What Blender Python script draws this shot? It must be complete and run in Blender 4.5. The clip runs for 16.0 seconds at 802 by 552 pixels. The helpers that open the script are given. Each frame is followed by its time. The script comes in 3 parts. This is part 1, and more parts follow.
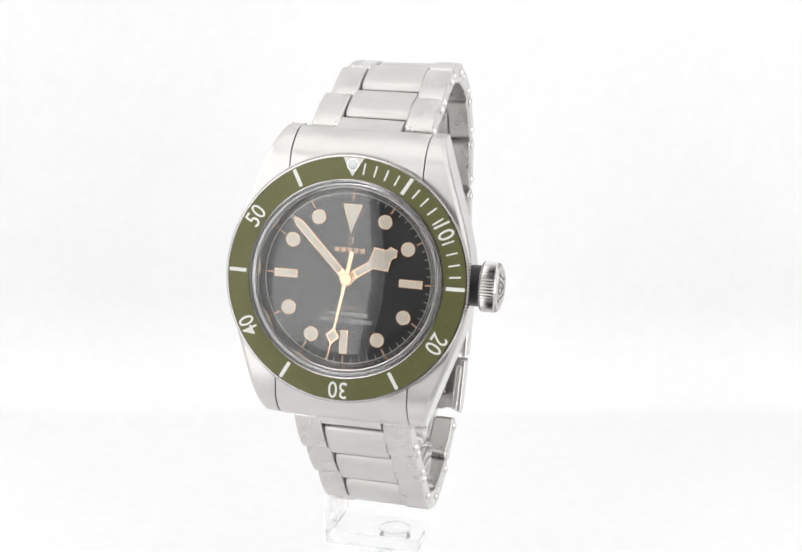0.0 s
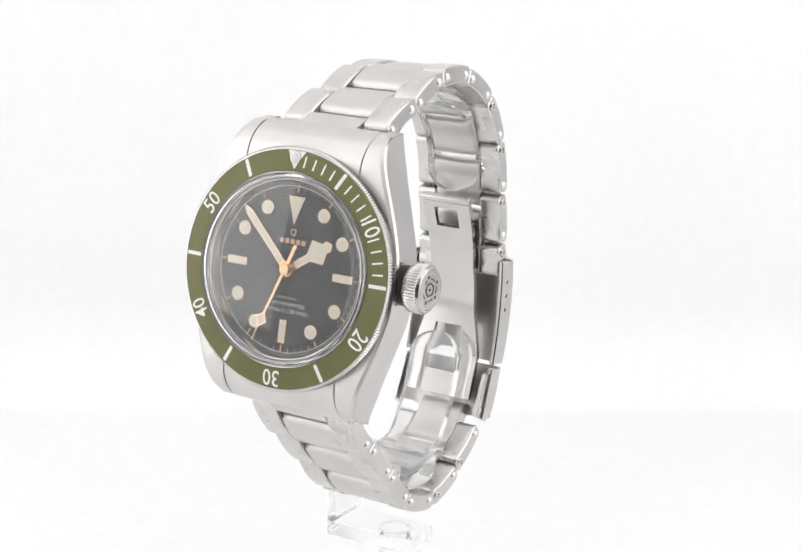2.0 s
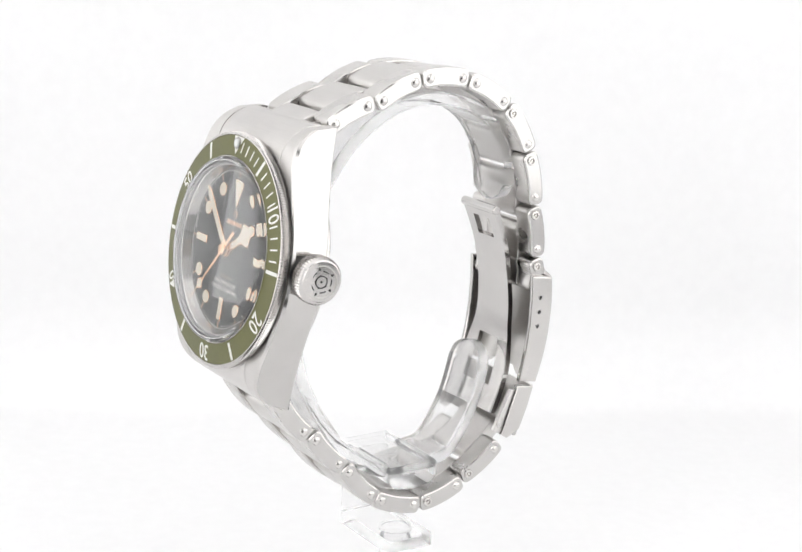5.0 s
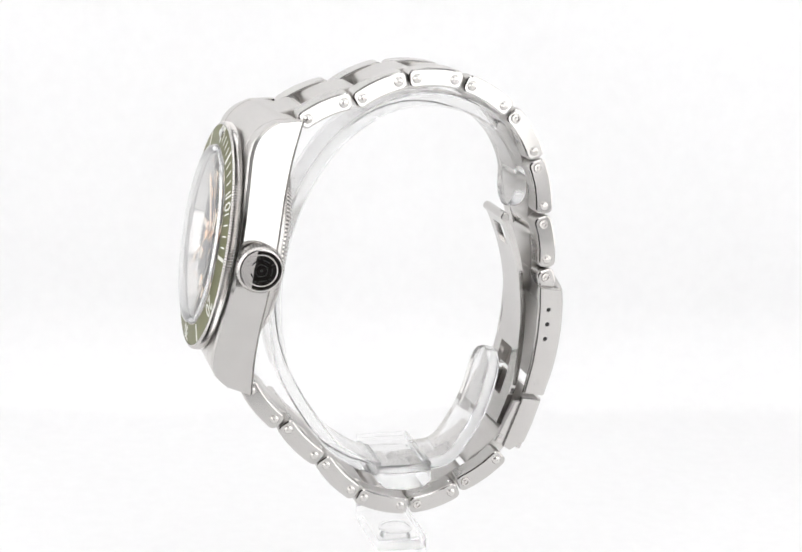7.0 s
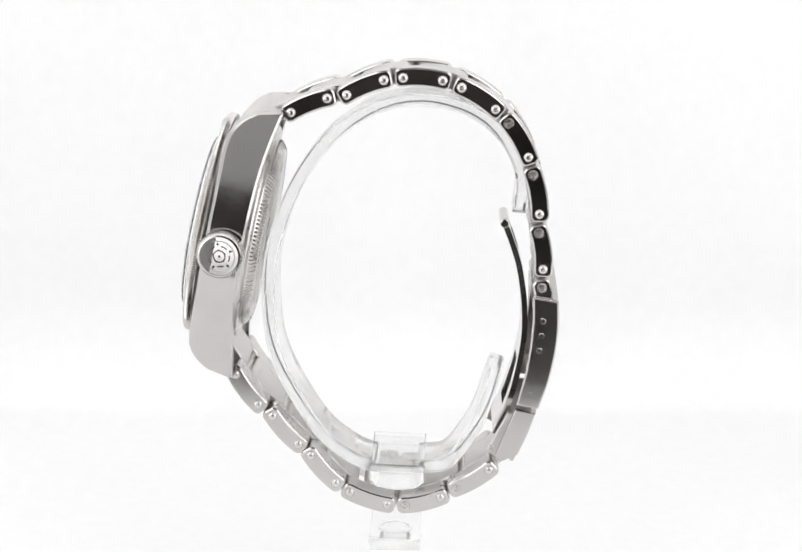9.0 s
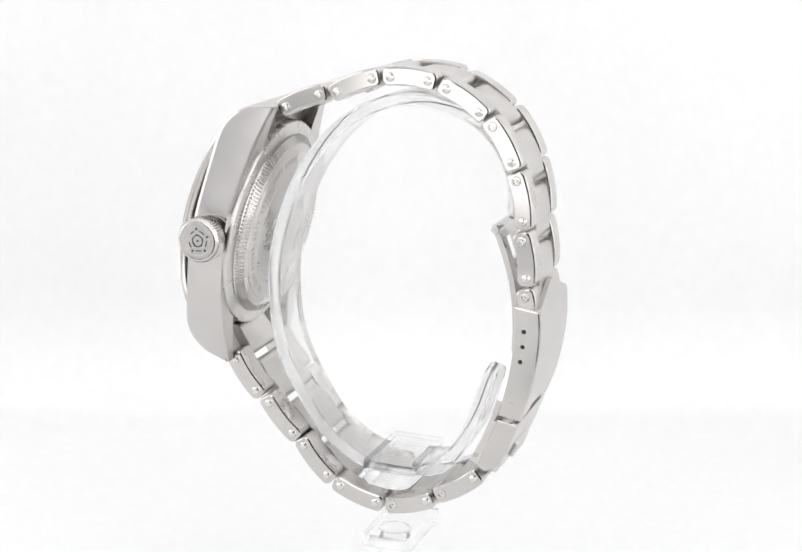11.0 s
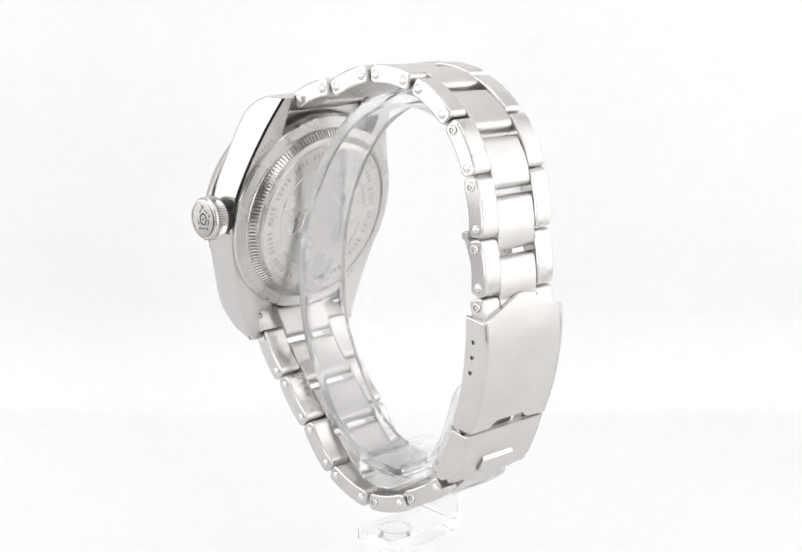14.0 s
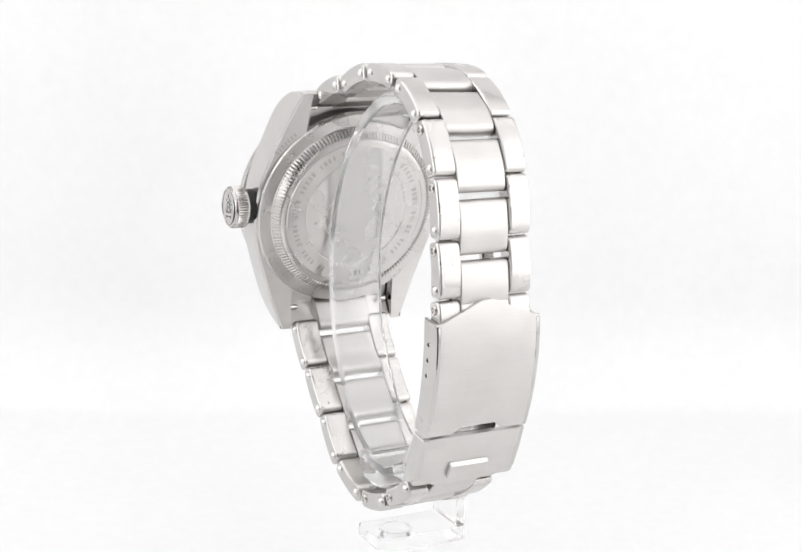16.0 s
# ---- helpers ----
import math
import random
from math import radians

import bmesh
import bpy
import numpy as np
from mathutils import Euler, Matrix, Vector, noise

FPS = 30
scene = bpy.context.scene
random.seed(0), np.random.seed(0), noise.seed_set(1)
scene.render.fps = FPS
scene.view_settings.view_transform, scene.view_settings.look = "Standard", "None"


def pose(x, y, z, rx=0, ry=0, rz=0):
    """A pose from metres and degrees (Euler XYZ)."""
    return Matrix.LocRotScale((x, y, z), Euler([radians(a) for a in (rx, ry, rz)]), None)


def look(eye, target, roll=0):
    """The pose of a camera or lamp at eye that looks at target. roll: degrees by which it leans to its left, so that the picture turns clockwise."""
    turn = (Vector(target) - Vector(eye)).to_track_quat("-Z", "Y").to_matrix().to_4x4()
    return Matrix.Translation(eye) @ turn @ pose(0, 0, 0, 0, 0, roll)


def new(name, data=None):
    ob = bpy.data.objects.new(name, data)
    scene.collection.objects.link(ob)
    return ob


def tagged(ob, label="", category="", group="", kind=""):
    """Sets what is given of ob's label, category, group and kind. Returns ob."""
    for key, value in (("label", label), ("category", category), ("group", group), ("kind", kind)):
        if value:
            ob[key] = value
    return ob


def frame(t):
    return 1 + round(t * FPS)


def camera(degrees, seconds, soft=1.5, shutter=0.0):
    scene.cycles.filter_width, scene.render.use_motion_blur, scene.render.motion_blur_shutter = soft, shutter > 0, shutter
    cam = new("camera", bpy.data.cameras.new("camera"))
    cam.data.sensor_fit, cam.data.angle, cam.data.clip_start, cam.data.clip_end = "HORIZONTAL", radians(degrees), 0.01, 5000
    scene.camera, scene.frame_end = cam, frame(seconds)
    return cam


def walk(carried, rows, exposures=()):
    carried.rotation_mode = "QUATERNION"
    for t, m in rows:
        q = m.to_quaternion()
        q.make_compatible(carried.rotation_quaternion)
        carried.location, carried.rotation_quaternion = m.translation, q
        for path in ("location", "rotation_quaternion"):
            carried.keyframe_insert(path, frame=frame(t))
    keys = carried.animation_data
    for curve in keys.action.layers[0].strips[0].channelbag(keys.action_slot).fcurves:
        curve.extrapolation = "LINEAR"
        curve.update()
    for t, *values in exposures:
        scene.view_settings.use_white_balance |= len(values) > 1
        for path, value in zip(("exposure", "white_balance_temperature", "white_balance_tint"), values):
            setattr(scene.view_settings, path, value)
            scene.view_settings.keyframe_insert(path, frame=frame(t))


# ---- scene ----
# ---------------------------------------------------------------- camera
EYE = Vector((0.0, -0.286, 0.150))
TILT, AIM = radians(14.685), radians(-0.15)
VIEW = Vector((math.sin(AIM) * math.cos(TILT), math.cos(AIM) * math.cos(TILT), -math.sin(TILT)))
cam = camera(27.67, 16.0, soft=1.6)
STILL = look(EYE, EYE + VIEW, roll=2.2)
walk(cam, [(0.0, STILL), (16.0, STILL)])

# ---------------------------------------------------------------- world and light
world = bpy.data.worlds.new("world")
scene.world = world
world.use_nodes = True
world.node_tree.nodes["Background"].inputs[0].default_value = (0.045, 0.040, 0.038, 1)
world.node_tree.nodes["Background"].inputs[1].default_value = 1.0
scene.view_settings.exposure = 0.02


# ---------------------------------------------------------------- materials
def material(name, colour, rough=0.5, metal=0.0, grain=0.0, grain_scale=2000.0, stretch=(1, 1, 1), bump=0.0,
             rough_var=0.0, stain=0.0, stain_scale=120.0, coat=0.0, **more):
    """A principled material with fine grain and broader stains, both in object space."""
    m = bpy.data.materials.new(name)
    m.use_nodes = True
    n, l = m.node_tree.nodes, m.node_tree.links
    b = n["Principled BSDF"]
    b.inputs["Base Color"].default_value = (*colour, 1)
    b.inputs["Roughness"].default_value = rough
    b.inputs["Metallic"].default_value = metal
    b.inputs["Coat Weight"].default_value = coat
    for key, value in more.items():
        b.inputs[key.replace("_", " ").title().replace("Ior", "IOR")].default_value = value
    co = n.new("ShaderNodeTexCoord")
    mp = n.new("ShaderNodeMapping")
    mp.inputs["Scale"].default_value = stretch
    l.new(co.outputs["Object"], mp.inputs["Vector"])
    fine = n.new("ShaderNodeTexNoise")
    fine.inputs["Scale"].default_value = grain_scale
    fine.inputs["Detail"].default_value = 3
    l.new(mp.outputs["Vector"], fine.inputs["Vector"])
    broad = n.new("ShaderNodeTexNoise")
    broad.inputs["Scale"].default_value = stain_scale
    broad.inputs["Detail"].default_value = 4
    l.new(co.outputs["Object"], broad.inputs["Vector"])
    if grain or stain:
        last = None
        for tex, amount in ((fine, grain), (broad, stain)):
            if not amount:
                continue
            r = n.new("ShaderNodeMapRange")
            r.inputs["From Min"].default_value, r.inputs["From Max"].default_value = 0.3, 0.7
            r.inputs["To Min"].default_value, r.inputs["To Max"].default_value = 1 - amount, 1 + amount
            l.new(tex.outputs["Fac"], r.inputs["Value"])
            mix = n.new("ShaderNodeMix")
            mix.data_type, mix.blend_type = "RGBA", "MULTIPLY"
            mix.inputs["Factor"].default_value = 1
            if last is None:
                mix.inputs["A"].default_value = (*colour, 1)
            else:
                l.new(last, mix.inputs["A"])
            l.new(r.outputs["Result"], mix.inputs["B"])
            last = mix.outputs["Result"]
        l.new(last, b.inputs["Base Color"])
    if rough_var:
        r = n.new("ShaderNodeMapRange")
        r.inputs["From Min"].default_value, r.inputs["From Max"].default_value = 0.3, 0.7
        r.inputs["To Min"].default_value, r.inputs["To Max"].default_value = max(0.02, rough - rough_var), rough + rough_var
        l.new(broad.outputs["Fac"], r.inputs["Value"])
        l.new(r.outputs["Result"], b.inputs["Roughness"])
    if bump:
        bm_ = n.new("ShaderNodeBump")
        bm_.inputs["Strength"].default_value = bump
        bm_.inputs["Distance"].default_value = 0.00005
        l.new(fine.outputs["Fac"], bm_.inputs["Height"])
        l.new(bm_.outputs["Normal"], b.inputs["Normal"])
    return m


def glowing(name, colour, strength):
    m = bpy.data.materials.new(name)
    m.use_nodes = True
    b = m.node_tree.nodes["Principled BSDF"]
    b.inputs["Base Color"].default_value = (0.85, 0.85, 0.85, 1)
    b.inputs["Emission Color"].default_value = (*colour, 1)
    b.inputs["Emission Strength"].default_value = strength
    return m


STEEL = (0.62, 0.602, 0.585)
M_BRUSHED = material("brushed_steel", STEEL, 0.34, 1.0, 0.025, 7000, (0.03, 1, 1), 0.03, 0.03, 0.04, 160)
M_SATIN = material("satin_steel", STEEL, 0.28, 1.0, 0.025, 7000, (1, 1, 0.2), 0.03, 0.04, 0.04, 150)
M_POLISH = material("polished_steel", (0.57, 0.555, 0.54), 0.12, 1.0, 0, 900, (1, 1, 1), 0, 0.02, 0.03, 200)
M_COIN = material("coin_edge_steel", (0.59, 0.57, 0.555), 0.2, 1.0, 0.05, 1500)
M_GREEN = material("green_anodised_aluminium", (0.130, 0.130, 0.048), 0.42, 0.25, 0.05, 2500, (1, 1, 1), 0.05, 0.04, 0.04, 300)
M_DIAL = material("black_matte_dial", (0.022, 0.023, 0.024), 0.5, 0, 0.12, 4000, (1, 1, 1), 0.2)
M_CREAM = material("cream_lume", (0.94, 0.85, 0.71), 0.6, 0, 0.05, 3000, (1, 1, 1), 0.1)
M_ROSE = material("rose_gold", (0.86, 0.55, 0.33), 0.22, 1.0, 0.03, 2000)
M_PRINT = material("silver_print", (0.66, 0.64, 0.60), 0.5, 0, 0.05, 3000)
M_GOLDPRINT = material("rose_gold_print", (0.72, 0.46, 0.30), 0.45, 0.3, 0.05, 3000)
M_FADED = material("faded_print", (0.26, 0.21, 0.18), 0.5, 0, 0.05, 3000)
M_WHITE = material("white_bezel_print", (0.82, 0.82, 0.78), 0.5, 0, 0.03, 3000)
M_PEARL = material("pearl_lume", (0.72, 0.73, 0.72), 0.15, 0, 0.04, 2000)
M_BLACK = material("black_anodised_tube", (0.012, 0.012, 0.013), 0.35, 0.2, 0.1, 2000)
# near-black: the crown's pattern, and the shade within the clasp holes
M_HOLE = material("crown_pattern_and_bore_shade", (0.03, 0.03, 0.03), 0.5, 0.5, 0.1, 2000)
M_GASKET = material("grey_gasket", (0.16, 0.16, 0.165), 0.35, 0.3, 0.08, 2500)
M_RIVET = material("rivet_steel", (0.68, 0.66, 0.64), 0.26, 1.0, 0.04, 2000)
M_ENGRAVE = material("engraved_steel", (0.50, 0.485, 0.47), 0.42, 1.0, 0.1, 3000)
M_CRYSTAL = material("sapphire_crystal", (1, 1, 1), 0.0, 0, 0, 900, transmission_weight=1.0, ior=1.54)
M_ACRYLIC = material("clear_acrylic", (0.99, 0.99, 0.99), 0.05, 0, 0, 900, transmission_weight=0.86, ior=1.31)
M_ACRYLIC_THIN = material("clear_acrylic_foot", (0.99, 0.99, 0.99), 0.04, 0, 0, 900, transmission_weight=0.93, ior=1.16)
M_SHEET = material("white_backdrop_sheet", (0.855, 0.855, 0.858), 0.7, 0, 0.01, 300, (1, 1, 1), 0, 0.02, 0.004, 9)
# for dark things added out of view
M_UNSEEN_DARK = material("unseen_dark", (0.035, 0.032, 0.03), 0.55, 0, 0.15, 300, (1, 0.1, 1), 0.1, 0.05, 0.1, 8)
M_TENT = material("white_tent_cloth", (0.84, 0.84, 0.85), 0.8, 0, 0.02, 900, (1, 1, 1), 0, 0.03, 0.02, 12)
# grey of the added sheet, tuned to darken flank and end-link reflections
M_DIM_FRONT = material("dim_front_grey", (0.33, 0.328, 0.33), 0.8, 0, 0.05, 900, (1, 1, 1), 0, 0.03, 0.05, 12)
# glow of the added fill panels, set by eye per direction
M_FILL_TOP = glowing("fill_glow_top", (1.0, 0.995, 0.99), 0.56)
M_FILL_FRONT = glowing("fill_glow_front", (1.0, 0.995, 0.99), 1.32)
M_FILL_SIDE = glowing("fill_glow_side", (1.0, 0.995, 0.99), 1.06)

# ---------------------------------------------------------------- mesh helpers (lengths in millimetres)
MM = 0.001


def finish(name, verts, faces, mat, parent=None, label="", angle=32):
    me = bpy.data.meshes.new(name)
    me.from_pydata([tuple(v) for v in verts], [], faces)
    bm = bmesh.new()
    bm.from_mesh(me)
    bmesh.ops.recalc_face_normals(bm, faces=bm.faces)
    bm.to_mesh(me)
    bm.free()
    me.polygons.foreach_set("use_smooth", [True] * len(me.polygons))
    me.set_sharp_from_angle(angle=radians(angle))
    me.materials.append(mat)
    ob = new(name, me)
    if parent is not None:
        ob.parent = parent
    if label:
        tagged(ob, label)
    return ob


class Shape:
    """Collects vertices (mm) and faces; map() places them."""

    def __init__(self):
        self.v, self.f = [], []

    def add(self, verts, faces):
        k = len(self.v)
        self.v += [Vector(p) for p in verts]
        self.f += [tuple(i + k for i in f) for f in faces]
        return self

    def rings(self, rings, caps=True, closed=False):
        """Skin over rings of equal length, one after the other."""
        n, m = len(rings[0]), len(rings)
        faces = []
        for a in range(m if closed else m - 1):
            b = (a + 1) % m
            for i in range(n):
                j = (i + 1) % n
                faces.append((a * n + i, a * n + j, b * n + j, b * n + i))
        if caps and not closed:
            faces.append(tuple(range(n)))
            faces.append(tuple((m - 1) * n + i for i in reversed(range(n))))
        return self.add([p for r in rings for p in r], faces)

    def put(self, name, mat, parent=None, m=None, label="", angle=20):
        vs = [((m @ p) if m is not None else p) * MM for p in self.v]
        return finish(name, vs, self.f, mat, parent, label, angle)


def inset(poly, d):
    """A closed 2D outline moved inwards by d."""
    n = len(poly)
    area = sum(poly[i][0] * poly[(i + 1) % n][1] - poly[(i + 1) % n][0] * poly[i][1] for i in range(n))
    sgn = 1 if area > 0 else -1
    out = []
    for i in range(n):
        a, b, c = Vector(poly[i - 1]), Vector(poly[i]), Vector(poly[(i + 1) % n])
        e, g = (b - a), (c - b)
        if e.length < 1e-9 or g.length < 1e-9:
            out.append(tuple(b))
            continue
        e.normalize(), g.normalize()
        na, nb = Vector((-e.y, e.x)) * sgn, Vector((-g.y, g.x)) * sgn
        t = na + nb
        k = max(0.5, 1 + na.dot(nb))
        out.append(tuple(b + t * (d / k)))
    return out


def slab(poly, x0, x1, bevel=0.3, steps=2):
    """A side outline (y, z) given width from x0 to x1, with rounded rims."""
    rings = []
    cuts = [(bevel * (1 - math.sin(a)), bevel * (1 - math.cos(a))) for a in [k * math.pi / 2 / steps for k in range(steps + 1)]]
    for dx, di in [(c[1], c[0]) for c in cuts]:
        rings.append([(x0 + dx, p[0], p[1]) for p in inset(poly, di)])
    for dx, di in [(c[1], c[0]) for c in reversed(cuts)]:
        rings.append([(x1 - dx, p[0], p[1]) for p in inset(poly, di)])
    return Shape().rings(rings)


def lathe(profile, n=64, tooth=None):
    """Turns (r, w) about the w axis. tooth: (row numbers, depth) for a notched rim."""
    rings = []
    for k in range(n):
        a = 2 * math.pi * k / n
        ring = []
        for i, (r, w) in enumerate(profile):
            if tooth and i in tooth[0] and k % 2:
                r -= tooth[1]
            ring.append((r * math.sin(a), r * math.cos(a), w))
        rings.append(ring)
    s = Shape()
    m = len(profile)
    faces = []
    for a in range(n):
        b = (a + 1) % n
        for i in range(m - 1):
            faces.append((a * m + i, a * m + i + 1, b * m + i + 1, b * m + i))
    return s.add([p for r in rings for p in r], faces)


def plate(poly, w0, w1, bevel=0.0):
    """A plan outline (x, u) given thickness from w0 to w1."""
    if bevel:
        return Shape().rings([[(p[0], p[1], w0) for p in poly], [(p[0], p[1], w1 - bevel) for p in poly],
                              [(p[0], p[1], w1) for p in inset(poly, bevel)]])
    return Shape().rings([[(p[0], p[1], w0) for p in poly], [(p[0], p[1], w1) for p in poly]])


def circle(r, n=24, c=(0, 0)):
    return [(c[0] + r * math.sin(2 * math.pi * k / n), c[1] + r * math.cos(2 * math.pi * k / n)) for k in range(n)]


def box(x0, x1, y0, y1, z0, z1, bevel=0.4):
    return slab([(y0, z0), (y1, z0), (y1, z1), (y0, z1)], x0, x1, bevel)


def strip_outline(path, thick, corner=1.0, steps=4):
    """The outline (y, z) of a strip that follows a path, its ends rounded by corner and reaching that much past the path."""
    n = len(path)
    pts = [Vector(p) for p in path]
    side = []
    for i in range(n):
        d = (pts[min(i + 1, n - 1)] - pts[max(i - 1, 0)]).normalized()
        side.append(Vector((-d.y, d.x)))
    h = thick / 2
    corner = min(corner, h)
    turn = [math.pi / 2 * k / steps for k in range(1, steps + 1)]
    out = [pts[i] + side[i] * h for i in range(n)]
    for end, sd, d in ((pts[-1], side[-1], Vector((side[-1].y, -side[-1].x))), (pts[0], -side[0], Vector((-side[0].y, side[0].x)))):
        for sg, angles in ((1, turn), (-1, [math.pi / 2 - a for a in turn])):
            if corner >= h and sg < 0:
                angles = angles[1:]
            out += [end + sd * sg * (h - corner) + sd * sg * corner * math.cos(a) + d * corner * math.sin(a) for a in angles]
        if end is pts[-1]:
            out += [pts[i] - side[i] * h for i in reversed(range(n - 1))]
    return [tuple(p) for p in out[:-1]]


def smooth_path(points, n=6):
    """A Catmull-Rom curve through 2D points."""
    p = [Vector(q) for q in points]
    p = [2 * p[0] - p[1]] + p + [2 * p[-1] - p[-2]]
    out = []
    for i in range(1, len(p) - 2):
        for k in range(n):
            t = k / n
            a, b, c, d = p[i - 1], p[i], p[i + 1], p[i + 2]
            out.append(tuple(0.5 * (2 * b + (c - a) * t + (2 * a - 5 * b + 4 * c - d) * t * t + (3 * b - a - 3 * c + d) * t ** 3)))
    out.append(tuple(p[-2]))
    return out


def letters(text, height, m, w0, w1, stretch=1.0, bold=0.0):
    """Raised lettering in the built-in font, centred, placed by m in the plan."""
    cu = bpy.data.curves.new("lettering", "FONT")
    cu.body, cu.size, cu.resolution_u, cu.offset = text, 1.0, 3, bold
    ob = bpy.data.objects.new("lettering", cu)
    scene.collection.objects.link(ob)
    bpy.context.view_layer.update()
    me = ob.evaluated_get(bpy.context.evaluated_depsgraph_get()).to_mesh()
    vs = [v.co.copy() for v in me.vertices]
    fs = [tuple(p.vertices) for p in me.polygons]
    ob.to_mesh_clear()
    bpy.data.objects.remove(ob)
    bpy.data.curves.remove(cu)
    lo = [min(v[i] for v in vs) for i in (0, 1)]
    hi = [max(v[i] for v in vs) for i in (0, 1)]
    k = height / (hi[1] - lo[1])
    flat = [m @ Vector(((v.x - (lo[0] + hi[0]) / 2) * k * stretch, (v.y - (lo[1] + hi[1]) / 2) * k, 0)) for v in vs]
    n = len(flat)
    count = {}
    for f in fs:
        for a, b in zip(f, f[1:] + f[:1]):
            count[(a, b)] = 1
    faces = [tuple(i + n for i in f) for f in fs]
    faces += [(a, b, b + n, a + n) for (a, b) in count if (b, a) not in count]
    return Shape().add([Vector((p.x, p.y, p.z + w0)) for p in flat] + [Vector((p.x, p.y, p.z + w1)) for p in flat], faces)


def around(deg, r=0.0, spin=0.0):
    """A place on the dial: deg clockwise from twelve, r out; spin turns what stands there."""
    return Matrix.Rotation(radians(-deg), 4, "Z") @ Matrix.Translation((0, r, 0)) @ Matrix.Rotation(radians(spin), 4, "Z")


def merged(shapes):
    s = Shape()
    for q in shapes:
        s.add(q.v, q.f)
    return s


def moved(shape, m):
    shape.v = [m @ p for p in shape.v]
    return shape


# ---------------------------------------------------------------- light tent
def tent():
    turn = Matrix.Rotation(radians(6.0), 4, "Z")
    x0, x1, y0, y1, top = -320, 320, -305, 148, 420
    r = 30
    # one seamless sheet: floor, sweep and back wall
    prof = [(y0, 0), (y1 - r, 0)] + [(y1 - r + r * math.sin(a), r - r * math.cos(a)) for a in [k * math.pi / 24 for k in range(1, 13)]] + [(y1, top)]
    back = [(y1 + 4, top), (y1 + 4, -6), (y0, -6)]
    tagged(slab(prof + back, x0, x1, 0.0, 1).put("backdrop", M_SHEET, m=turn), "seamless white sheet sweeping from floor to back wall", "backdrop", kind="structure")
    # unseen plate, added so the polished steel has something dark to reflect
    tagged(box(-75, 75, y0 + 2, -170, 0.2, 3, 0.5).put("dark_reflection_plate", M_UNSEEN_DARK), "unseen flat black plate added on the floor for dark reflections", "base plate", kind="structure")
    tagged(box(x0 - 6, x0, y0, y1 + 6, -6, top, 0).put("wall_left", M_TENT, m=turn), "white cloth side wall of a light tent", "wall", kind="structure")
    tagged(box(x1, x1 + 6, y0, y1 + 6, -6, top, 0).put("wall_right", M_TENT, m=turn), "white cloth side wall of a light tent", "wall", kind="structure")
    tagged(box(x0 - 6, x1 + 6, y0, y1 + 6, top, top + 6, 0).put("ceiling", M_TENT, m=turn), "white cloth ceiling of a light tent", "ceiling", kind="structure")
    front = [box(x0, -100, y0 - 6, y0, -6, top, 0), box(100, x1, y0 - 6, y0, -6, top, 0)]
    tagged(merged(front).put("wall_front", M_TENT), "white cloth front of a light tent with an opening", "wall", kind="structure")
    # added grey sheet: keeps upward-facing steel from mirroring bright white
    tagged(box(-100, 100, y0 - 6, y0, 225, top, 0).put("dimming_sheet", M_DIM_FRONT), "unseen grey sheet added over the tent opening to dim reflections", "wall", kind="structure")
    # assumed dark ground below and in front of the tent, never in view
    tagged(box(-900, 900, -900, 700, -26, -6.2, 2).put("table", M_UNSEEN_DARK), "unseen dark ground slab added under the light tent", "table", kind="structure")


# assumed glowing panels, added out of view to light the tent
def fill_panel(m, w, h, mat, label):
    p = new("fill_panel")
    p.matrix_basis = m
    tagged(p, label, "lamp", group="light panels of the tent")
    box(-w / 2, w / 2, -h / 2, h / 2, -2, 2, 0).put("diffuser", mat, p)
    rim = [box(-w / 2 - 6, -w / 2, -h / 2 - 6, h / 2 + 6, -3, 6, 1), box(w / 2, w / 2 + 6, -h / 2 - 6, h / 2 + 6, -3, 6, 1),
           box(-w / 2, w / 2, -h / 2 - 6, -h / 2, -3, 6, 1), box(-w / 2, w / 2, h / 2, h / 2 + 6, -3, 6, 1)]
    for s in rim:
        s.put("frame_bar", M_TENT, p)
    return p


tent()
fill_panel(pose(0, -0.06, 0.412), 520, 360, M_FILL_TOP, "unseen glowing panel added under the tent ceiling for fill light")
fill_panel(pose(-0.305, -0.08, 0.21, 0, 90, 0), 360, 360, M_FILL_SIDE, "unseen glowing panel added on the tent side for fill light")
fill_panel(pose(0.305, -0.08, 0.21, 0, 90, 0), 360, 360, M_FILL_SIDE, "unseen glowing panel added on the tent side for fill light")

# added either side of the opening to brighten dial and case front
fill_panel(pose(-0.177, -0.299, 0.196, 90, 0, 0), 134, 355, M_FILL_FRONT, "unseen glowing panel added beside the tent opening for frontal light")
fill_panel(pose(0.177, -0.299, 0.196, 90, 0, 0), 134, 355, M_FILL_FRONT, "unseen glowing panel added beside the tent opening for frontal light")

# ---------------------------------------------------------------- the watch
XC = -2.0
LEAN = radians(9.7)
CASE = Matrix(((1, 0, 0, XC), (0, math.sin(LEAN), -math.cos(LEAN), -36.5), (0, math.cos(LEAN), math.sin(LEAN), 83.4), (0, 0, 0, 1)))
MIDDLE = Matrix.Translation((XC, 0, 0))

watch = new("wristwatch")
tagged(watch, "steel diver's wristwatch with green bezel and riveted bracelet", "wristwatch")


def curve_at(x, table):
    for (a, p), (b, q) in zip(table, table[1:]):
        if x <= b:
            t = max(0, min(1, (x - a) / (b - a)))
            return p + (q - p) * t
    return table[-1][1]


SHOULDER = smooth_path([(0, 19.9), (4, 19.7), (7, 19.1), (10, 18.2), (13, 17.2), (16, 16.15), (19, 15.1), (22, 14.0), (24.2, 13.2)], 5)
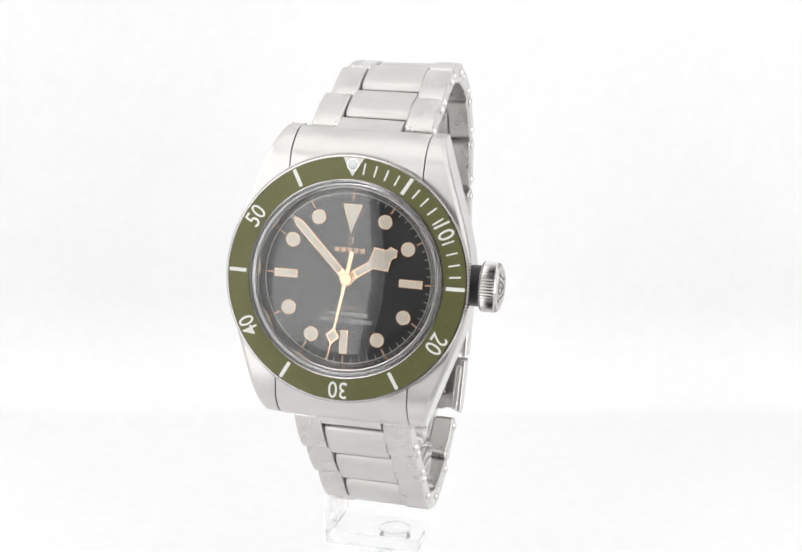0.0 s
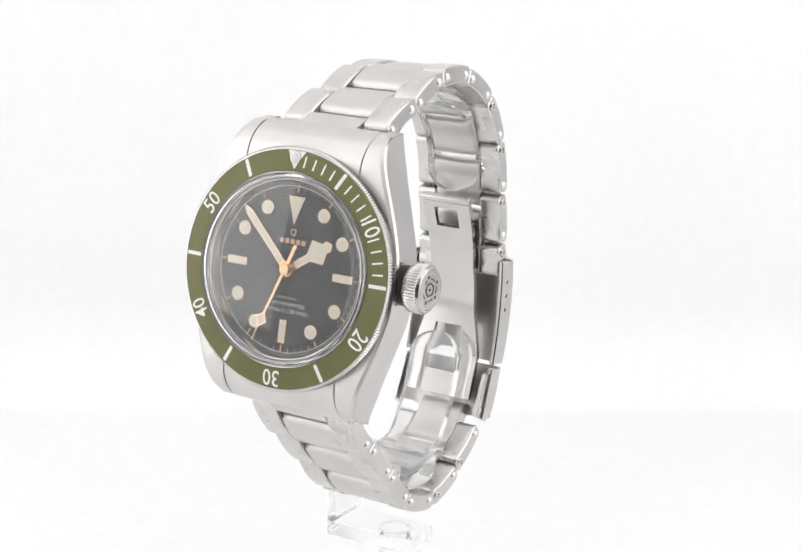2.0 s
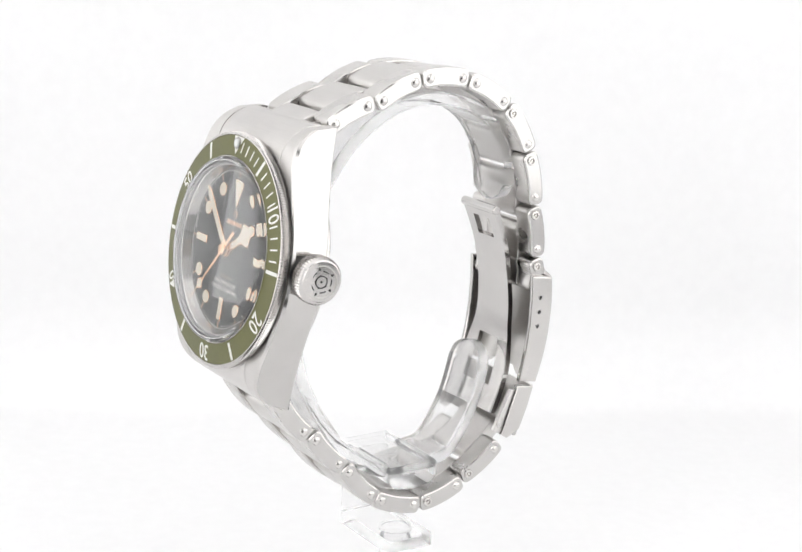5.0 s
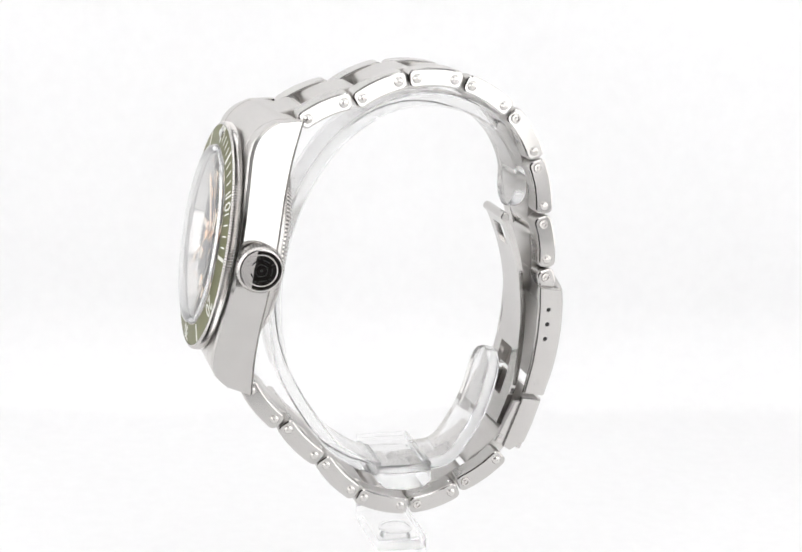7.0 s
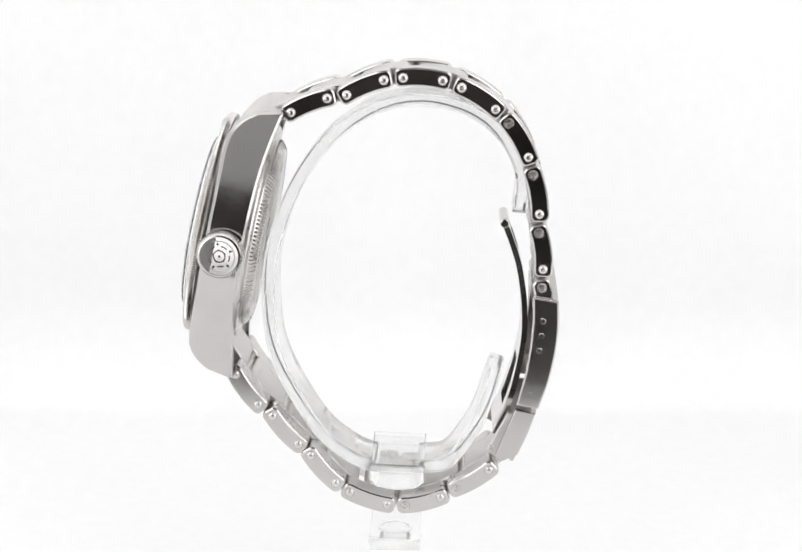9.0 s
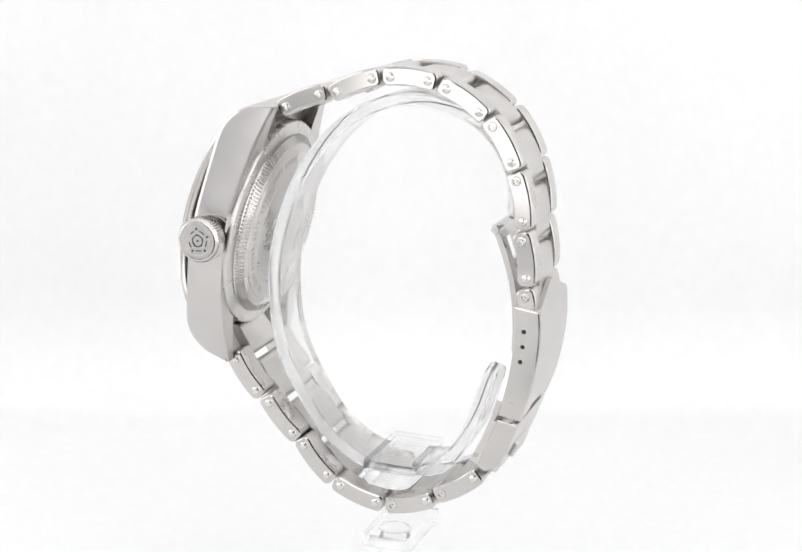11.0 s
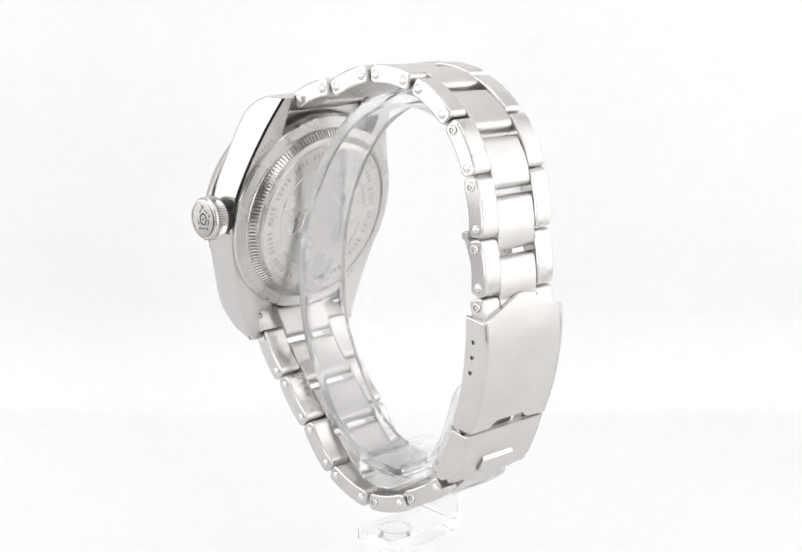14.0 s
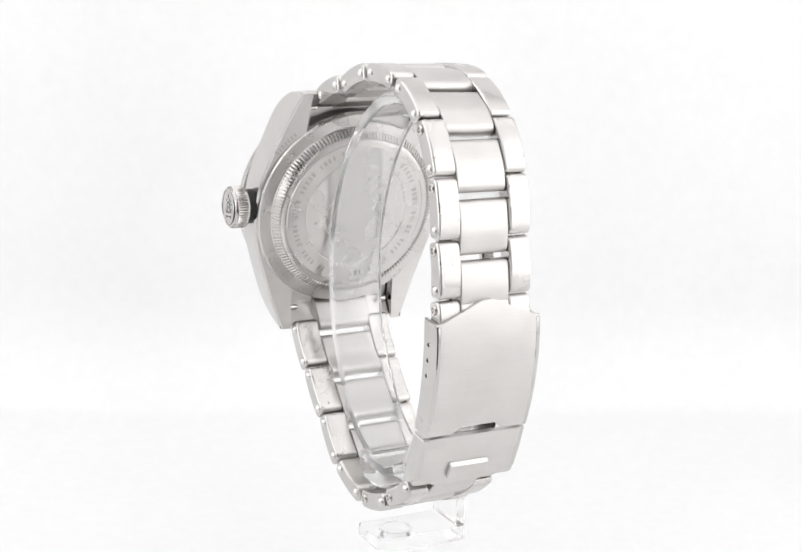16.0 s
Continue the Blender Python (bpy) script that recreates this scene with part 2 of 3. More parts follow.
TOPLINE = smooth_path([(0, -2.15), (8, -2.15), (14, -2.1), (17, -2.1), (19.7, -2.6), (22.0, -4.2), (23.7, -6.9), (24.2, -10.1)], 5)
UNDERLINE = smooth_path([(0, -8.9), (8, -9.0), (12, -9.15), (17.4, -9.65), (22.3, -10.5), (24.2, -10.9)], 4)


def case():
    """Mid-case: two rails that end in the lugs, and a round body between them."""
    us = [-24.2 + 48.4 * k / 56 for k in range(57)]
    s = Shape()
    for side in (1, -1):
        rings = []
        for u in us:
            a = abs(u)
            X, t, b = curve_at(a, SHOULDER), curve_at(a, TOPLINE), curve_at(a, UNDERLINE)
            t = max(t, b + 0.9)
            c = 0.75
            i = max(11.1, math.sqrt(max(0.0, 16.5 ** 2 - u * u)))
            i = min(i, X - c - 0.15)
            rings.append([(side * q[0], u, q[1]) for q in ((i, b), (X - 0.4, b), (X, b + 0.4), (X, t - c), (X - 0.25 * c, t - 0.3 * c), (X - c, t), (i, t))])
        s.rings(rings)
    body = s.put("case", M_BRUSHED, watch, CASE, "brushed steel case with polished flanks", 14)
    body.data.materials.append(M_POLISH)
    for p in body.data.polygons:
        n = CASE.inverted().to_3x3() @ p.normal
        if abs(n.x) > 0.45:
            p.material_index = 1
    lathe([(0, -3.3), (16.2, -3.3), (16.2, -2.35), (19.0, -2.35), (19.0, -8.7), (17.6, -9.2), (0, -9.2)], 72).put("movement_ring", M_BRUSHED, body, CASE)
    # crown tube guard, drilled lug ends
    for u in (20.8, -20.8):
        for side in (1, -1):
            bar = slab([(u + 0.55 * math.cos(a), -8.4 + 0.55 * math.sin(a)) for a in [k * math.pi / 5 for k in range(10)]], side * 9.9 - 0.8, side * 9.9 + 1.3, 0.1)
            bar.put("spring_bar", M_POLISH, body, CASE)
    # engraved row between the upper lugs: plain bars
    for k in range(7):
        a = radians(40.5 + 2.2 * k)
        u = 20.7 * math.cos(a)
        w = curve_at(u, UNDERLINE)
        bar = plate([(-0.22, -0.45), (0.22, -0.45), (0.22, 0.45), (-0.22, 0.45)], w - 0.05, w + 0.1)
        moved(bar, Matrix.Translation((20.7 * math.sin(a), u, 0)) @ Matrix.Rotation(-a, 4, "Z"))
        bar.put("engraved_bar", M_ENGRAVE, body, CASE)
    return body


def end_link(sign, parent):
    """Solid end link between the lugs, following their curve."""
    out = []
    us = [14.5 + 9.5 * k / 18 for k in range(19)]
    top = [(sign * u, curve_at(u, TOPLINE) + 0.02) for u in us]
    low = [(sign * 23.9, -10.2), (sign * 22.6, -9.0), (sign * 20.4, -7.4), (sign * 14.5, -7.0)]
    poly = top + low
    link = slab(poly, -10.95, 10.95, 0.18).put("end_link", M_BRUSHED, parent, CASE, "curved brushed end link between the lugs")
    return link


def bezel():
    rim = lathe([(15.75, -0.6), (15.8, 0.2), (15.94, 0.22), (16.0, 0.05), (19.5, -0.42), (19.55, -0.24), (19.75, -0.26), (20.05, -0.5),
                 (20.15, -0.7), (20.15, -1.62), (19.9, -1.82), (18.95, -1.84), (18.8, -2.12), (15.75, -2.12)], 520, ((7, 8, 9), 0.3))
    ring = rim.put("bezel", M_COIN, watch, CASE, "coin-edged steel bezel", 50)
    slope = -0.43 / 3.2

    def level(r):
        return 0.15 + (r - 16.3) * slope

    lathe([(16.0, level(16.0) - 0.1), (16.0, level(16.0)), (19.48, level(19.48)), (19.48, level(19.48) - 0.1)], 128).put(
        "bezel_insert", M_GREEN, ring, CASE, "matte olive green aluminium insert")

    def mark(poly, name="minute_mark", deg=0.0, mat=M_WHITE, h=0.05):
        s = plate(poly, 0, h)
        s.v = [Vector((p.x, p.y, p.z + level(math.hypot(p.x, p.y)))) for p in s.v]
        moved(s, around(deg)).put(name, mat, ring, CASE)

    for deg in (30, 90, 150, 210, 270, 330):
        mark([(-0.3, 16.4), (0.3, 16.4), (0.3, 19.35), (-0.3, 19.35)], "five_minute_bar", deg)
    for k in range(1, 15):
        if k not in (5, 10):
            near = k in (9, 11)
            mark([(-0.13, 16.9 if not near else 16.7), (0.13, 16.9 if not near else 16.7), (0.13, 18.7), (-0.13, 18.7)], "minute_mark", k * 6)
    mark([(0, 16.4), (1.7, 19.34), (0.9, 19.38), (0, 19.4), (-0.9, 19.38), (-1.7, 19.34)], "zero_triangle")
    pearl = lathe([(0.001, 0.62), (0.4, 0.58), (0.7, 0.42), (0.78, 0.2), (0.78, -0.1)], 20)
    moved(pearl, Matrix.Translation((0, 18.25, level(18.25)))).put("pearl", M_PEARL, ring, CASE)
    cup = lathe([(0.78, 0.0), (0.8, 0.26), (1.0, 0.26), (1.02, 0.0)], 20)
    moved(cup, Matrix.Translation((0, 18.25, level(18.25)))).put("pearl_cup", M_POLISH, ring, CASE)
    for text, deg in (("10", 60), ("20", 120), ("30", 180), ("40", 240), ("50", 300)):
        s = letters(text, 2.75, around(deg, 17.9), 0.01, 0.07, 0.86, 0.004)
        s.v = [Vector((p.x, p.y, p.z + level(math.hypot(p.x, p.y)))) for p in s.v]
        s.put("numeral", M_WHITE, ring, CASE)


DIAL_W = -2.15


def dial():
    face = lathe([(0.0, DIAL_W), (14.1, DIAL_W), (14.1, DIAL_W - 0.4), (0.0, DIAL_W - 0.4)], 96).put(
        "dial", M_DIAL, watch, CASE, "matte black dial with cream markers")
    lathe([(14.85, -0.6), (14.7, -0.65), (13.98, DIAL_W + 0.02), (14.2, DIAL_W - 0.3), (15.85, DIAL_W - 0.3)], 96).put(
        "rehaut", M_POLISH, watch, CASE, "polished inner ring")
    lathe([(15.8, -0.45), (15.1, -0.5), (14.86, -0.58), (14.86, -1.0), (15.8, -1.0)], 96).put("gasket", M_GASKET, watch, CASE, "grey sealing ring under the crystal")

    def applied(poly, deg=0.0, r=0.0, name="hour_marker"):
        frame_ = moved(plate(poly, DIAL_W, DIAL_W + 0.22, 0.05), around(deg, r)).put(name, M_ROSE, face, CASE)
        moved(plate(inset(poly, 0.1), DIAL_W + 0.2, DIAL_W + 0.27, 0.03), around(deg, r)).put("lume", M_CREAM, face, CASE)

    for h in (1, 2, 4, 5, 7, 8, 10, 11):
        applied(circle(1.2, 28), 30 * h, 10.95)
    for h in (3, 6, 9):
        applied([(-0.68, -1.95), (0.68, -1.95), (0.68, 1.95), (-0.68, 1.95)], 30 * h, 10.3)
    applied([(0, 7.1), (1.65, 11.95), (-1.65, 11.95)])
    for k in range(60):
        five = k % 5 == 0
        w, a, b = (0.13, 12.55, 13.7) if five else (0.05, 12.9, 13.7)
        if k == 0:
            b = 13.75
        moved(plate([(-w, a), (w, a), (w, b), (-w, b)], DIAL_W, DIAL_W + 0.03), around(6 * k)).put(
            "minute_tick", M_GOLDPRINT if five else M_PRINT, face, CASE)
    lathe([(13.66, DIAL_W + 0.01), (13.7, DIAL_W + 0.03), (13.76, DIAL_W + 0.03), (13.8, DIAL_W + 0.01)], 96).put("minute_ring", M_PRINT, face, CASE)
    # maker's emblem and word as plain shapes
    shield = [(-0.5, 6.6), (0.5, 6.6), (0.5, 5.9), (0.3, 5.55), (0, 5.4), (-0.3, 5.55), (-0.5, 5.9)]
    plate(shield, DIAL_W, DIAL_W + 0.1).put("emblem", M_GOLDPRINT, face, CASE)
    plate(inset(shield, 0.16), DIAL_W + 0.1, DIAL_W + 0.12).put("emblem_field", M_DIAL, face, CASE)
    for k in range(5):
        x = -2.1 + 1.05 * k
        plate([(x - 0.38, 4.15), (x + 0.38, 4.15), (x + 0.38, 4.95), (x - 0.38, 4.95)], DIAL_W, DIAL_W + 0.04).put("word_block", M_GOLDPRINT, face, CASE)
    plate([(-1.1, 3.35), (1.1, 3.35), (1.1, 3.6), (-1.1, 3.6)], DIAL_W, DIAL_W + 0.03).put("word_bar", M_FADED, face, CASE)
    plate([(-1.9, -4.95), (1.9, -4.95), (1.9, -4.5), (-1.9, -4.5)], DIAL_W, DIAL_W + 0.03).put("word_bar", M_FADED, face, CASE)
    letters("CHRONOMETER", 0.62, Matrix.Translation((0, -5.75, 0)), DIAL_W, DIAL_W + 0.03, 1.15).put("line_of_text", M_PRINT, face, CASE)
    letters("OFFICIALLY CERTIFIED", 0.62, Matrix.Translation((0, -6.85, 0)), DIAL_W, DIAL_W + 0.03, 1.0).put("line_of_text", M_PRINT, face, CASE)
    for side in (-1, 1):
        a = plate([(-0.7, -0.1), (0.7, -0.1), (0.7, 0.1), (-0.7, 0.1)], DIAL_W, DIAL_W + 0.02)
        moved(a, around(180 - 6 * side, 13.88)).put("word_bar", M_FADED, face, CASE)


def crystal():
    outer = [(15.72, -0.4), (15.72, 0.75), (15.6, 0.95), (15.3, 1.08), (13.5, 1.4), (11, 1.7), (7.5, 1.93), (4, 2.03), (0.0, 2.06)]
    inner = [(0.0, 1.56), (4, 1.53), (7.5, 1.43), (11, 1.2), (13.5, 0.9), (15.0, 0.62), (15.2, 0.4), (15.2, -0.4), (15.72, -0.4)]
    prof = outer + inner
    c = lathe(prof, 96).put("crystal", M_CRYSTAL, watch, CASE, "domed clear sapphire crystal", 60)
    c.visible_shadow = False
    return c


def hand_pose(deg, w):
    return CASE @ Matrix.Translation((0, 0, w)) @ Matrix.Rotation(radians(-deg), 4, "Z")


def placed(m):
    """The pose of a part in metres."""
    p = m.copy()
    p.translation = m.translation * MM
    return p


def hands_of_the_dial():
    out = {}
    base = DIAL_W + 0.45
    # hour: straight root, then the broad angular block with its short tip
    hour_poly = [(-0.72, -0.9), (0.72, -0.9), (0.72, 4.45), (2.3, 6.4), (0.92, 7.85), (1.0, 8.75), (0, 9.5), (-1.0, 8.75), (-0.92, 7.85), (-2.3, 6.4), (-0.72, 4.45)]
    minute_poly = [(-0.66, -1.0), (0.66, -1.0), (0.68, 3.0), (0.7, 11.4), (0.66, 12.0), (0, 13.45), (-0.66, 12.0), (-0.7, 11.4), (-0.68, 3.0)]
    for name, poly, w in (("hour_hand", hour_poly, base), ("minute_hand", minute_poly, base + 0.4)):
        h = plate(poly, 0, 0.16, 0.05).put(name, M_ROSE, watch, None, "rose gold hand filled with cream lume")
        lume = [p for p in inset(poly, 0.13) if p[1] > 1.2]
        lume = [(0.5, 1.6)] + lume + [(-0.5, 1.6)]
        plate(lume, 0.14, 0.2).put("lume", M_CREAM, h)
        hub = lathe([(0, 0.0), (1.2, 0.0), (1.2, 0.22), (1.1, 0.28), (0, 0.28)], 28)
        hub.put("hub", M_ROSE, h)
        out[name] = (h, w)
    poly = [(-0.34, -4.5), (0.34, -4.5), (0.3, 0), (0.17, 8.15), (1.15, 9.45), (0.1, 10.75), (0.05, 13.6), (-0.05, 13.6), (-0.1, 10.75), (-1.15, 9.45), (-0.17, 8.15), (-0.3, 0)]
    s = plate(poly, 0, 0.12, 0.02).put("second_hand", M_ROSE, watch, None, "thin rose gold sweep hand with a lumed diamond")
    plate([(0, 8.4), (0.93, 9.45), (0, 10.5), (-0.93, 9.45)], 0.11, 0.16).put("lume", M_CREAM, s)
    lathe([(0, -0.3), (1.0, -0.3), (1.0, 0.3), (0.85, 0.42), (0, 0.42)], 28).put("hub", M_ROSE, s)
    out["second_hand"] = (s, base + 0.95)
    return out


TIPPED = -6.0


def crown():
    m = CASE @ Matrix.Translation((0.45, 0.4, -5.7)) @ Matrix.Rotation(radians(90), 4, "Y")
    tube = lathe([(0, 16.5), (3.35, 16.5), (3.35, 21.0), (0, 21.0)], 40).put("crown_tube", M_BLACK, watch, m, "black crown tube")
    body = lathe([(0, 20.7), (3.7, 20.7), (4.0, 20.95), (4.05, 21.2), (4.05, 23.0), (3.95, 23.35), (3.6, 23.7), (3.35, 23.75), (3.3, 23.6), (0, 23.6)],
                 96, ((2, 3, 4, 5), 0.22)).put("crown", M_COIN, watch, m, "fluted steel crown with an engraved rosette", 45)
    tip = m @ Matrix.Translation((0, 0, 23.7)) @ Matrix.Rotation(radians(TIPPED), 4, "Y") @ Matrix.Translation((0, 0, -23.7))
    lathe([(0, 23.2), (3.28, 23.6), (3.28, 23.715), (0, 23.725)], 40).put("crown_cap", M_POLISH, body, tip)
    face = 23.73
    lathe([(2.5, face), (2.62, face + 0.05), (2.74, face)], 48).put("engraved_ring", M_ENGRAVE, body, tip)
    for k in range(5):
        a = 72 * k + 18
        arc = [(1.85 * math.sin(radians(q)), 1.85 * math.cos(radians(q))) for q in range(-18, 19, 6)]
        arc += [(1.68 * math.sin(radians(q)), 1.68 * math.cos(radians(q))) for q in range(18, -19, -6)]
        moved(plate(arc, face, face + 0.04), around(a)).put("petal", M_HOLE, body, tip)
        arm = [(1.08 * math.sin(radians(q)), 1.08 * math.cos(radians(q))) for q in range(-30, 31, 10)]
        arm += [(0.9 * math.sin(radians(q)), 0.9 * math.cos(radians(q))) for q in range(30, -31, -10)]
        moved(plate(arm, face, face + 0.04), around(a)).put("petal", M_HOLE, body, tip)
        moved(plate([(-0.22, 2.05), (0, 1.85), (0.22, 2.05), (0, 2.5)], face, face + 0.04), around(a + 36)).put("leaf", M_HOLE, body, tip)
        moved(plate(circle(0.16, 10), face, face + 0.04), around(a + 36, 1.05)).put("leaf", M_HOLE, body, tip)
    plate(circle(0.2, 12), face, face + 0.04).put("leaf", M_HOLE, body, tip)
    return body


def case_back():
    prof = [(19.6, -8.5), (19.6, -9.45), (19.35, -9.75), (17.2, -10.0), (17.05, -10.25), (15.75, -11.25), (15.4, -11.42), (14.5, -11.5), (14.35, -11.62),
            (10.8, -11.7), (10.7, -11.64), (10.5, -11.64), (10.4, -11.72), (0, -11.85)]
    back = lathe(prof, 160).put("case_back", M_SATIN, watch, CASE, "screw-down satin steel case back with faint engraving", 30)
    for k in range(150):
        moved(slab([(17.1, -10.15), (17.1, -10.6), (15.95, -11.5), (15.6, -11.3), (16.2, -10.6)], -0.19, 0.19, 0.05, 1), around(2.4 * k)).put("flute", M_COIN, back, CASE)
    # engraved words round the back: plain bars
    for k in range(80):
        if k % 11 in (5, 10) or k % 40 > 34:
            continue
        wide = 0.2 + 0.1 * ((k * 7) % 3) / 2
        moved(plate([(-wide, 12.35), (wide, 12.35), (wide, 13.35), (-wide, 13.35)], -11.7, -11.64), around(4.5 * k)).put("engraved_bar", M_ENGRAVE, back, CASE)
    return back


# bracelet pins along the loop, as (depth, height) in pairs: one pair a link
UPPER = [((-20.6, 105.4), (-14.4, 108.1)), ((-11.1, 108.8), (-4.8, 111.6)), ((-1.5, 112.1), (5.3, 111.9)), ((8.6, 110.8), (14.6, 107.3)),
         ((17.0, 105.0), (20.7, 99.2)), ((21.7, 96.1), (23.2, 89.2)), ((23.3, 85.8), (24.4, 79.3))]
STUB = ((24.4, 75.9), (24.6, 72.5))
LOWER = [((-29.6, 57.6), (-25.4, 52.1)), ((-22.8, 50.0), (-18.0, 44.8)), ((-15.7, 42.7), (-11.0, 37.6)), ((-8.4, 35.8), (-1.5, 33.7)),
         ((1.8, 33.6), (8.2, 35.5)), ((11.0, 37.3), (16.8, 41.2))]


def half_width(y):
    """The bracelet tapers from the lugs to the clasp."""
    return curve_at(y, [(-30, 10.5), (-20, 10.25), (0, 9.45), (14, 8.9), (30, 8.8)])


def drift(y, low):
    """How far the loop's middle wanders from the case's."""
    return (0.5 if low else 0.0) + curve_at(y, [(-30, 0.0), (-20, 0.15), (0, 0.32), (14, 0.48), (30, 0.54)])


def bow(a, b, rise, ext, away, n=7):
    """A slightly arched path past both pins."""
    a, b = Vector(a), Vector(b)
    d = (b - a).normalized()
    nrm = Vector((-d.y, d.x))
    if nrm.dot(a - Vector(away)) < 0:
        nrm = -nrm
    a, b = a - d * ext, b + d * ext
    return [tuple(a + (b - a) * (k / (n - 1)) + nrm * rise * (1 - (2 * k / (n - 1) - 1) ** 2)) for k in range(n)]


HEART = (-2, 74)


def rivet(at, x, side, parent, screw):
    m = Matrix(((0, 0, side, x), (1, 0, 0, at[0]), (0, 1, 0, at[1]), (0, 0, 0, 1)))
    if screw:
        s = lathe([(0, 0.28), (0.2, 0.28), (0.26, 0.06), (0.46, 0.06), (0.52, 0.34), (0.78, 0.32), (0.88, 0.12), (0.88, -0.4)], 18)
        s.put("pin_end", M_RIVET, parent, m)
    else:
        s = lathe([(0, 0.5), (0.4, 0.45), (0.72, 0.25), (0.88, 0.0), (0.9, -0.4)], 16)
        s.put("rivet", M_RIVET, parent, m)


def link(pair, screws=(False, False), ext=1.5, middle=None, low=False, sag=0.0):
    """Two side pieces on two pins, and the middle piece."""
    a, b = Vector(pair[0]), Vector(pair[1])
    mid = (a + b) / 2
    hw = half_width(mid.x) - (0.5 if low else 0)
    xc = XC + drift(mid.x, low)
    # the far edge of the topmost links hangs a little lower
    place = Matrix.Translation((xc + hw, 0, mid.y)) @ Matrix.Rotation(-sag, 4, "Y") @ Matrix.Translation((-hw, 0, -mid.y))
    inner = hw * 0.535
    side_poly = strip_outline(bow(a, b, 0.35, ext - 1.1, HEART), 3.3, 1.1, 5)
    centre = moved(slab(middle if middle else side_poly, -inner + 0.06, inner - 0.06, 0.22), place).put(
        "bracelet_link", M_BRUSHED, watch, None, "brushed steel three-row bracelet link")
    for side in (1, -1):
        x0, x1 = sorted((side * inner, side * hw))
        piece = moved(slab(side_poly, x0, x1, 0.35), place).put("side_piece", M_SATIN, centre)
        piece.data.materials.append(M_POLISH)
        for p in piece.data.polygons:
            if abs(p.normal.x) > 0.5:
                p.material_index = 1
        for at, screw in zip(pair, screws):
            rivet(at, xc + side * (hw - 0.05), side, centre, screw)
    return centre


def bracelet():
    # centre pieces bridge the far pin of one link and the near pin of the next
    upper_start, lower_start = (-27.0, 103.3), (-32.2, 61.4)
    for chain, start, tail in ((UPPER, upper_start, STUB[0]), (LOWER, lower_start, (19.5, 44.0))):
        last = Vector(start)
        for i, pair in enumerate(chain):
            a, b = Vector(pair[0]), Vector(pair[1])
            nxt = Vector(chain[i + 1][0]) if i + 1 < len(chain) else Vector(tail)
            nmid = nxt - (Vector(chain[i + 1][1]) - nxt) * 0.03 if i + 1 < len(chain) else nxt + (nxt - b) * 0.1
            p0 = a + (b - a) * 0.5
            pts = [tuple(p0), tuple(b), tuple(nmid)]
            poly = strip_outline(smooth_path(pts, 5), 3.0, 1.3, 5)
            screws = (chain is UPPER and i >= 4 or chain is LOWER and i >= 4, False)
            link(pair, screws, middle=poly, low=chain is LOWER, sag=(0.012, 0.025, 0.035, 0.03, 0.015, 0, 0)[i] if chain is UPPER else 0.0)
            if i == 0:
                q = a - (b - a) * 0.03
                pts0 = [tuple(last), tuple((last + a) / 2), tuple(q)]
                hw = half_width(a.x)
                poly0 = strip_outline(smooth_path(pts0, 4), 3.0, 1.2, 5)
                moved(slab(poly0, -hw * 0.535, hw * 0.535, 0.3), MIDDLE).put("end_piece", M_BRUSHED, watch, None, "brushed centre piece of the end link")
    link(STUB, (True, True))


# ---------------------------------------------------------------- folding clasp
COVER = smooth_path([(26.9, 77.6), (27.35, 74.6), (27.75, 69.5), (27.5, 64.5), (26.6, 59.0), (25.0, 53.6)], 6)


def sheet(path, x0, x1, thick, top_cut, low_cut, nx=24, heart=(0, 66)):
    """A curved plate along a path whose two ends may follow a line across the width."""
    rows = []
    n = len(path)
    lens = [0.0]
    for a, b in zip(path, path[1:]):
        lens.append(lens[-1] + (Vector(b) - Vector(a)).length)

    def at(s):
        for i in range(n - 1):
            if s <= lens[i + 1] or i == n - 2:
                t = (s - lens[i]) / (lens[i + 1] - lens[i])
                p = Vector(path[i]).lerp(Vector(path[i + 1]), t)
                d = (Vector(path[i + 1]) - Vector(path[i])).normalized()
                nrm = Vector((-d.y, d.x))
                if nrm.dot(p - Vector(heart)) < 0:
                    nrm = -nrm
                return p, nrm
    nj = 22
    vs, fs = [], []
    for layer in (0, 1):
        for i in range(nx + 1):
            x = x0 + (x1 - x0) * i / nx
            s0, s1 = top_cut(x), lens[-1] - low_cut(x)
            for j in range(nj + 1):
                p, nrm = at(s0 + (s1 - s0) * j / nj)
                edge = min(i, nx - i, 1) * 1.0
                q = p - nrm * (thick if layer else (0.0 if edge else 0.25))
                vs.append((x, q.x, q.y))
    k = (nx + 1) * (nj + 1)
    for i in range(nx):
        for j in range(nj):
            a = i * (nj + 1) + j
            f = (a, a + 1, a + nj + 2, a + nj + 1)
            fs += [f, tuple(q + k for q in reversed(f))]
    rim = [i * (nj + 1) for i in range(nx + 1)] + [nx * (nj + 1) + j for j in range(1, nj + 1)]
    rim += [i * (nj + 1) + nj for i in range(nx - 1, -1, -1)] + [j for j in range(nj - 1, 0, -1)]
    for a, b in zip(rim, rim[1:] + rim[:1]):
        fs.append((a, b, b + k, a + k))
    return Shape().add(vs, fs)


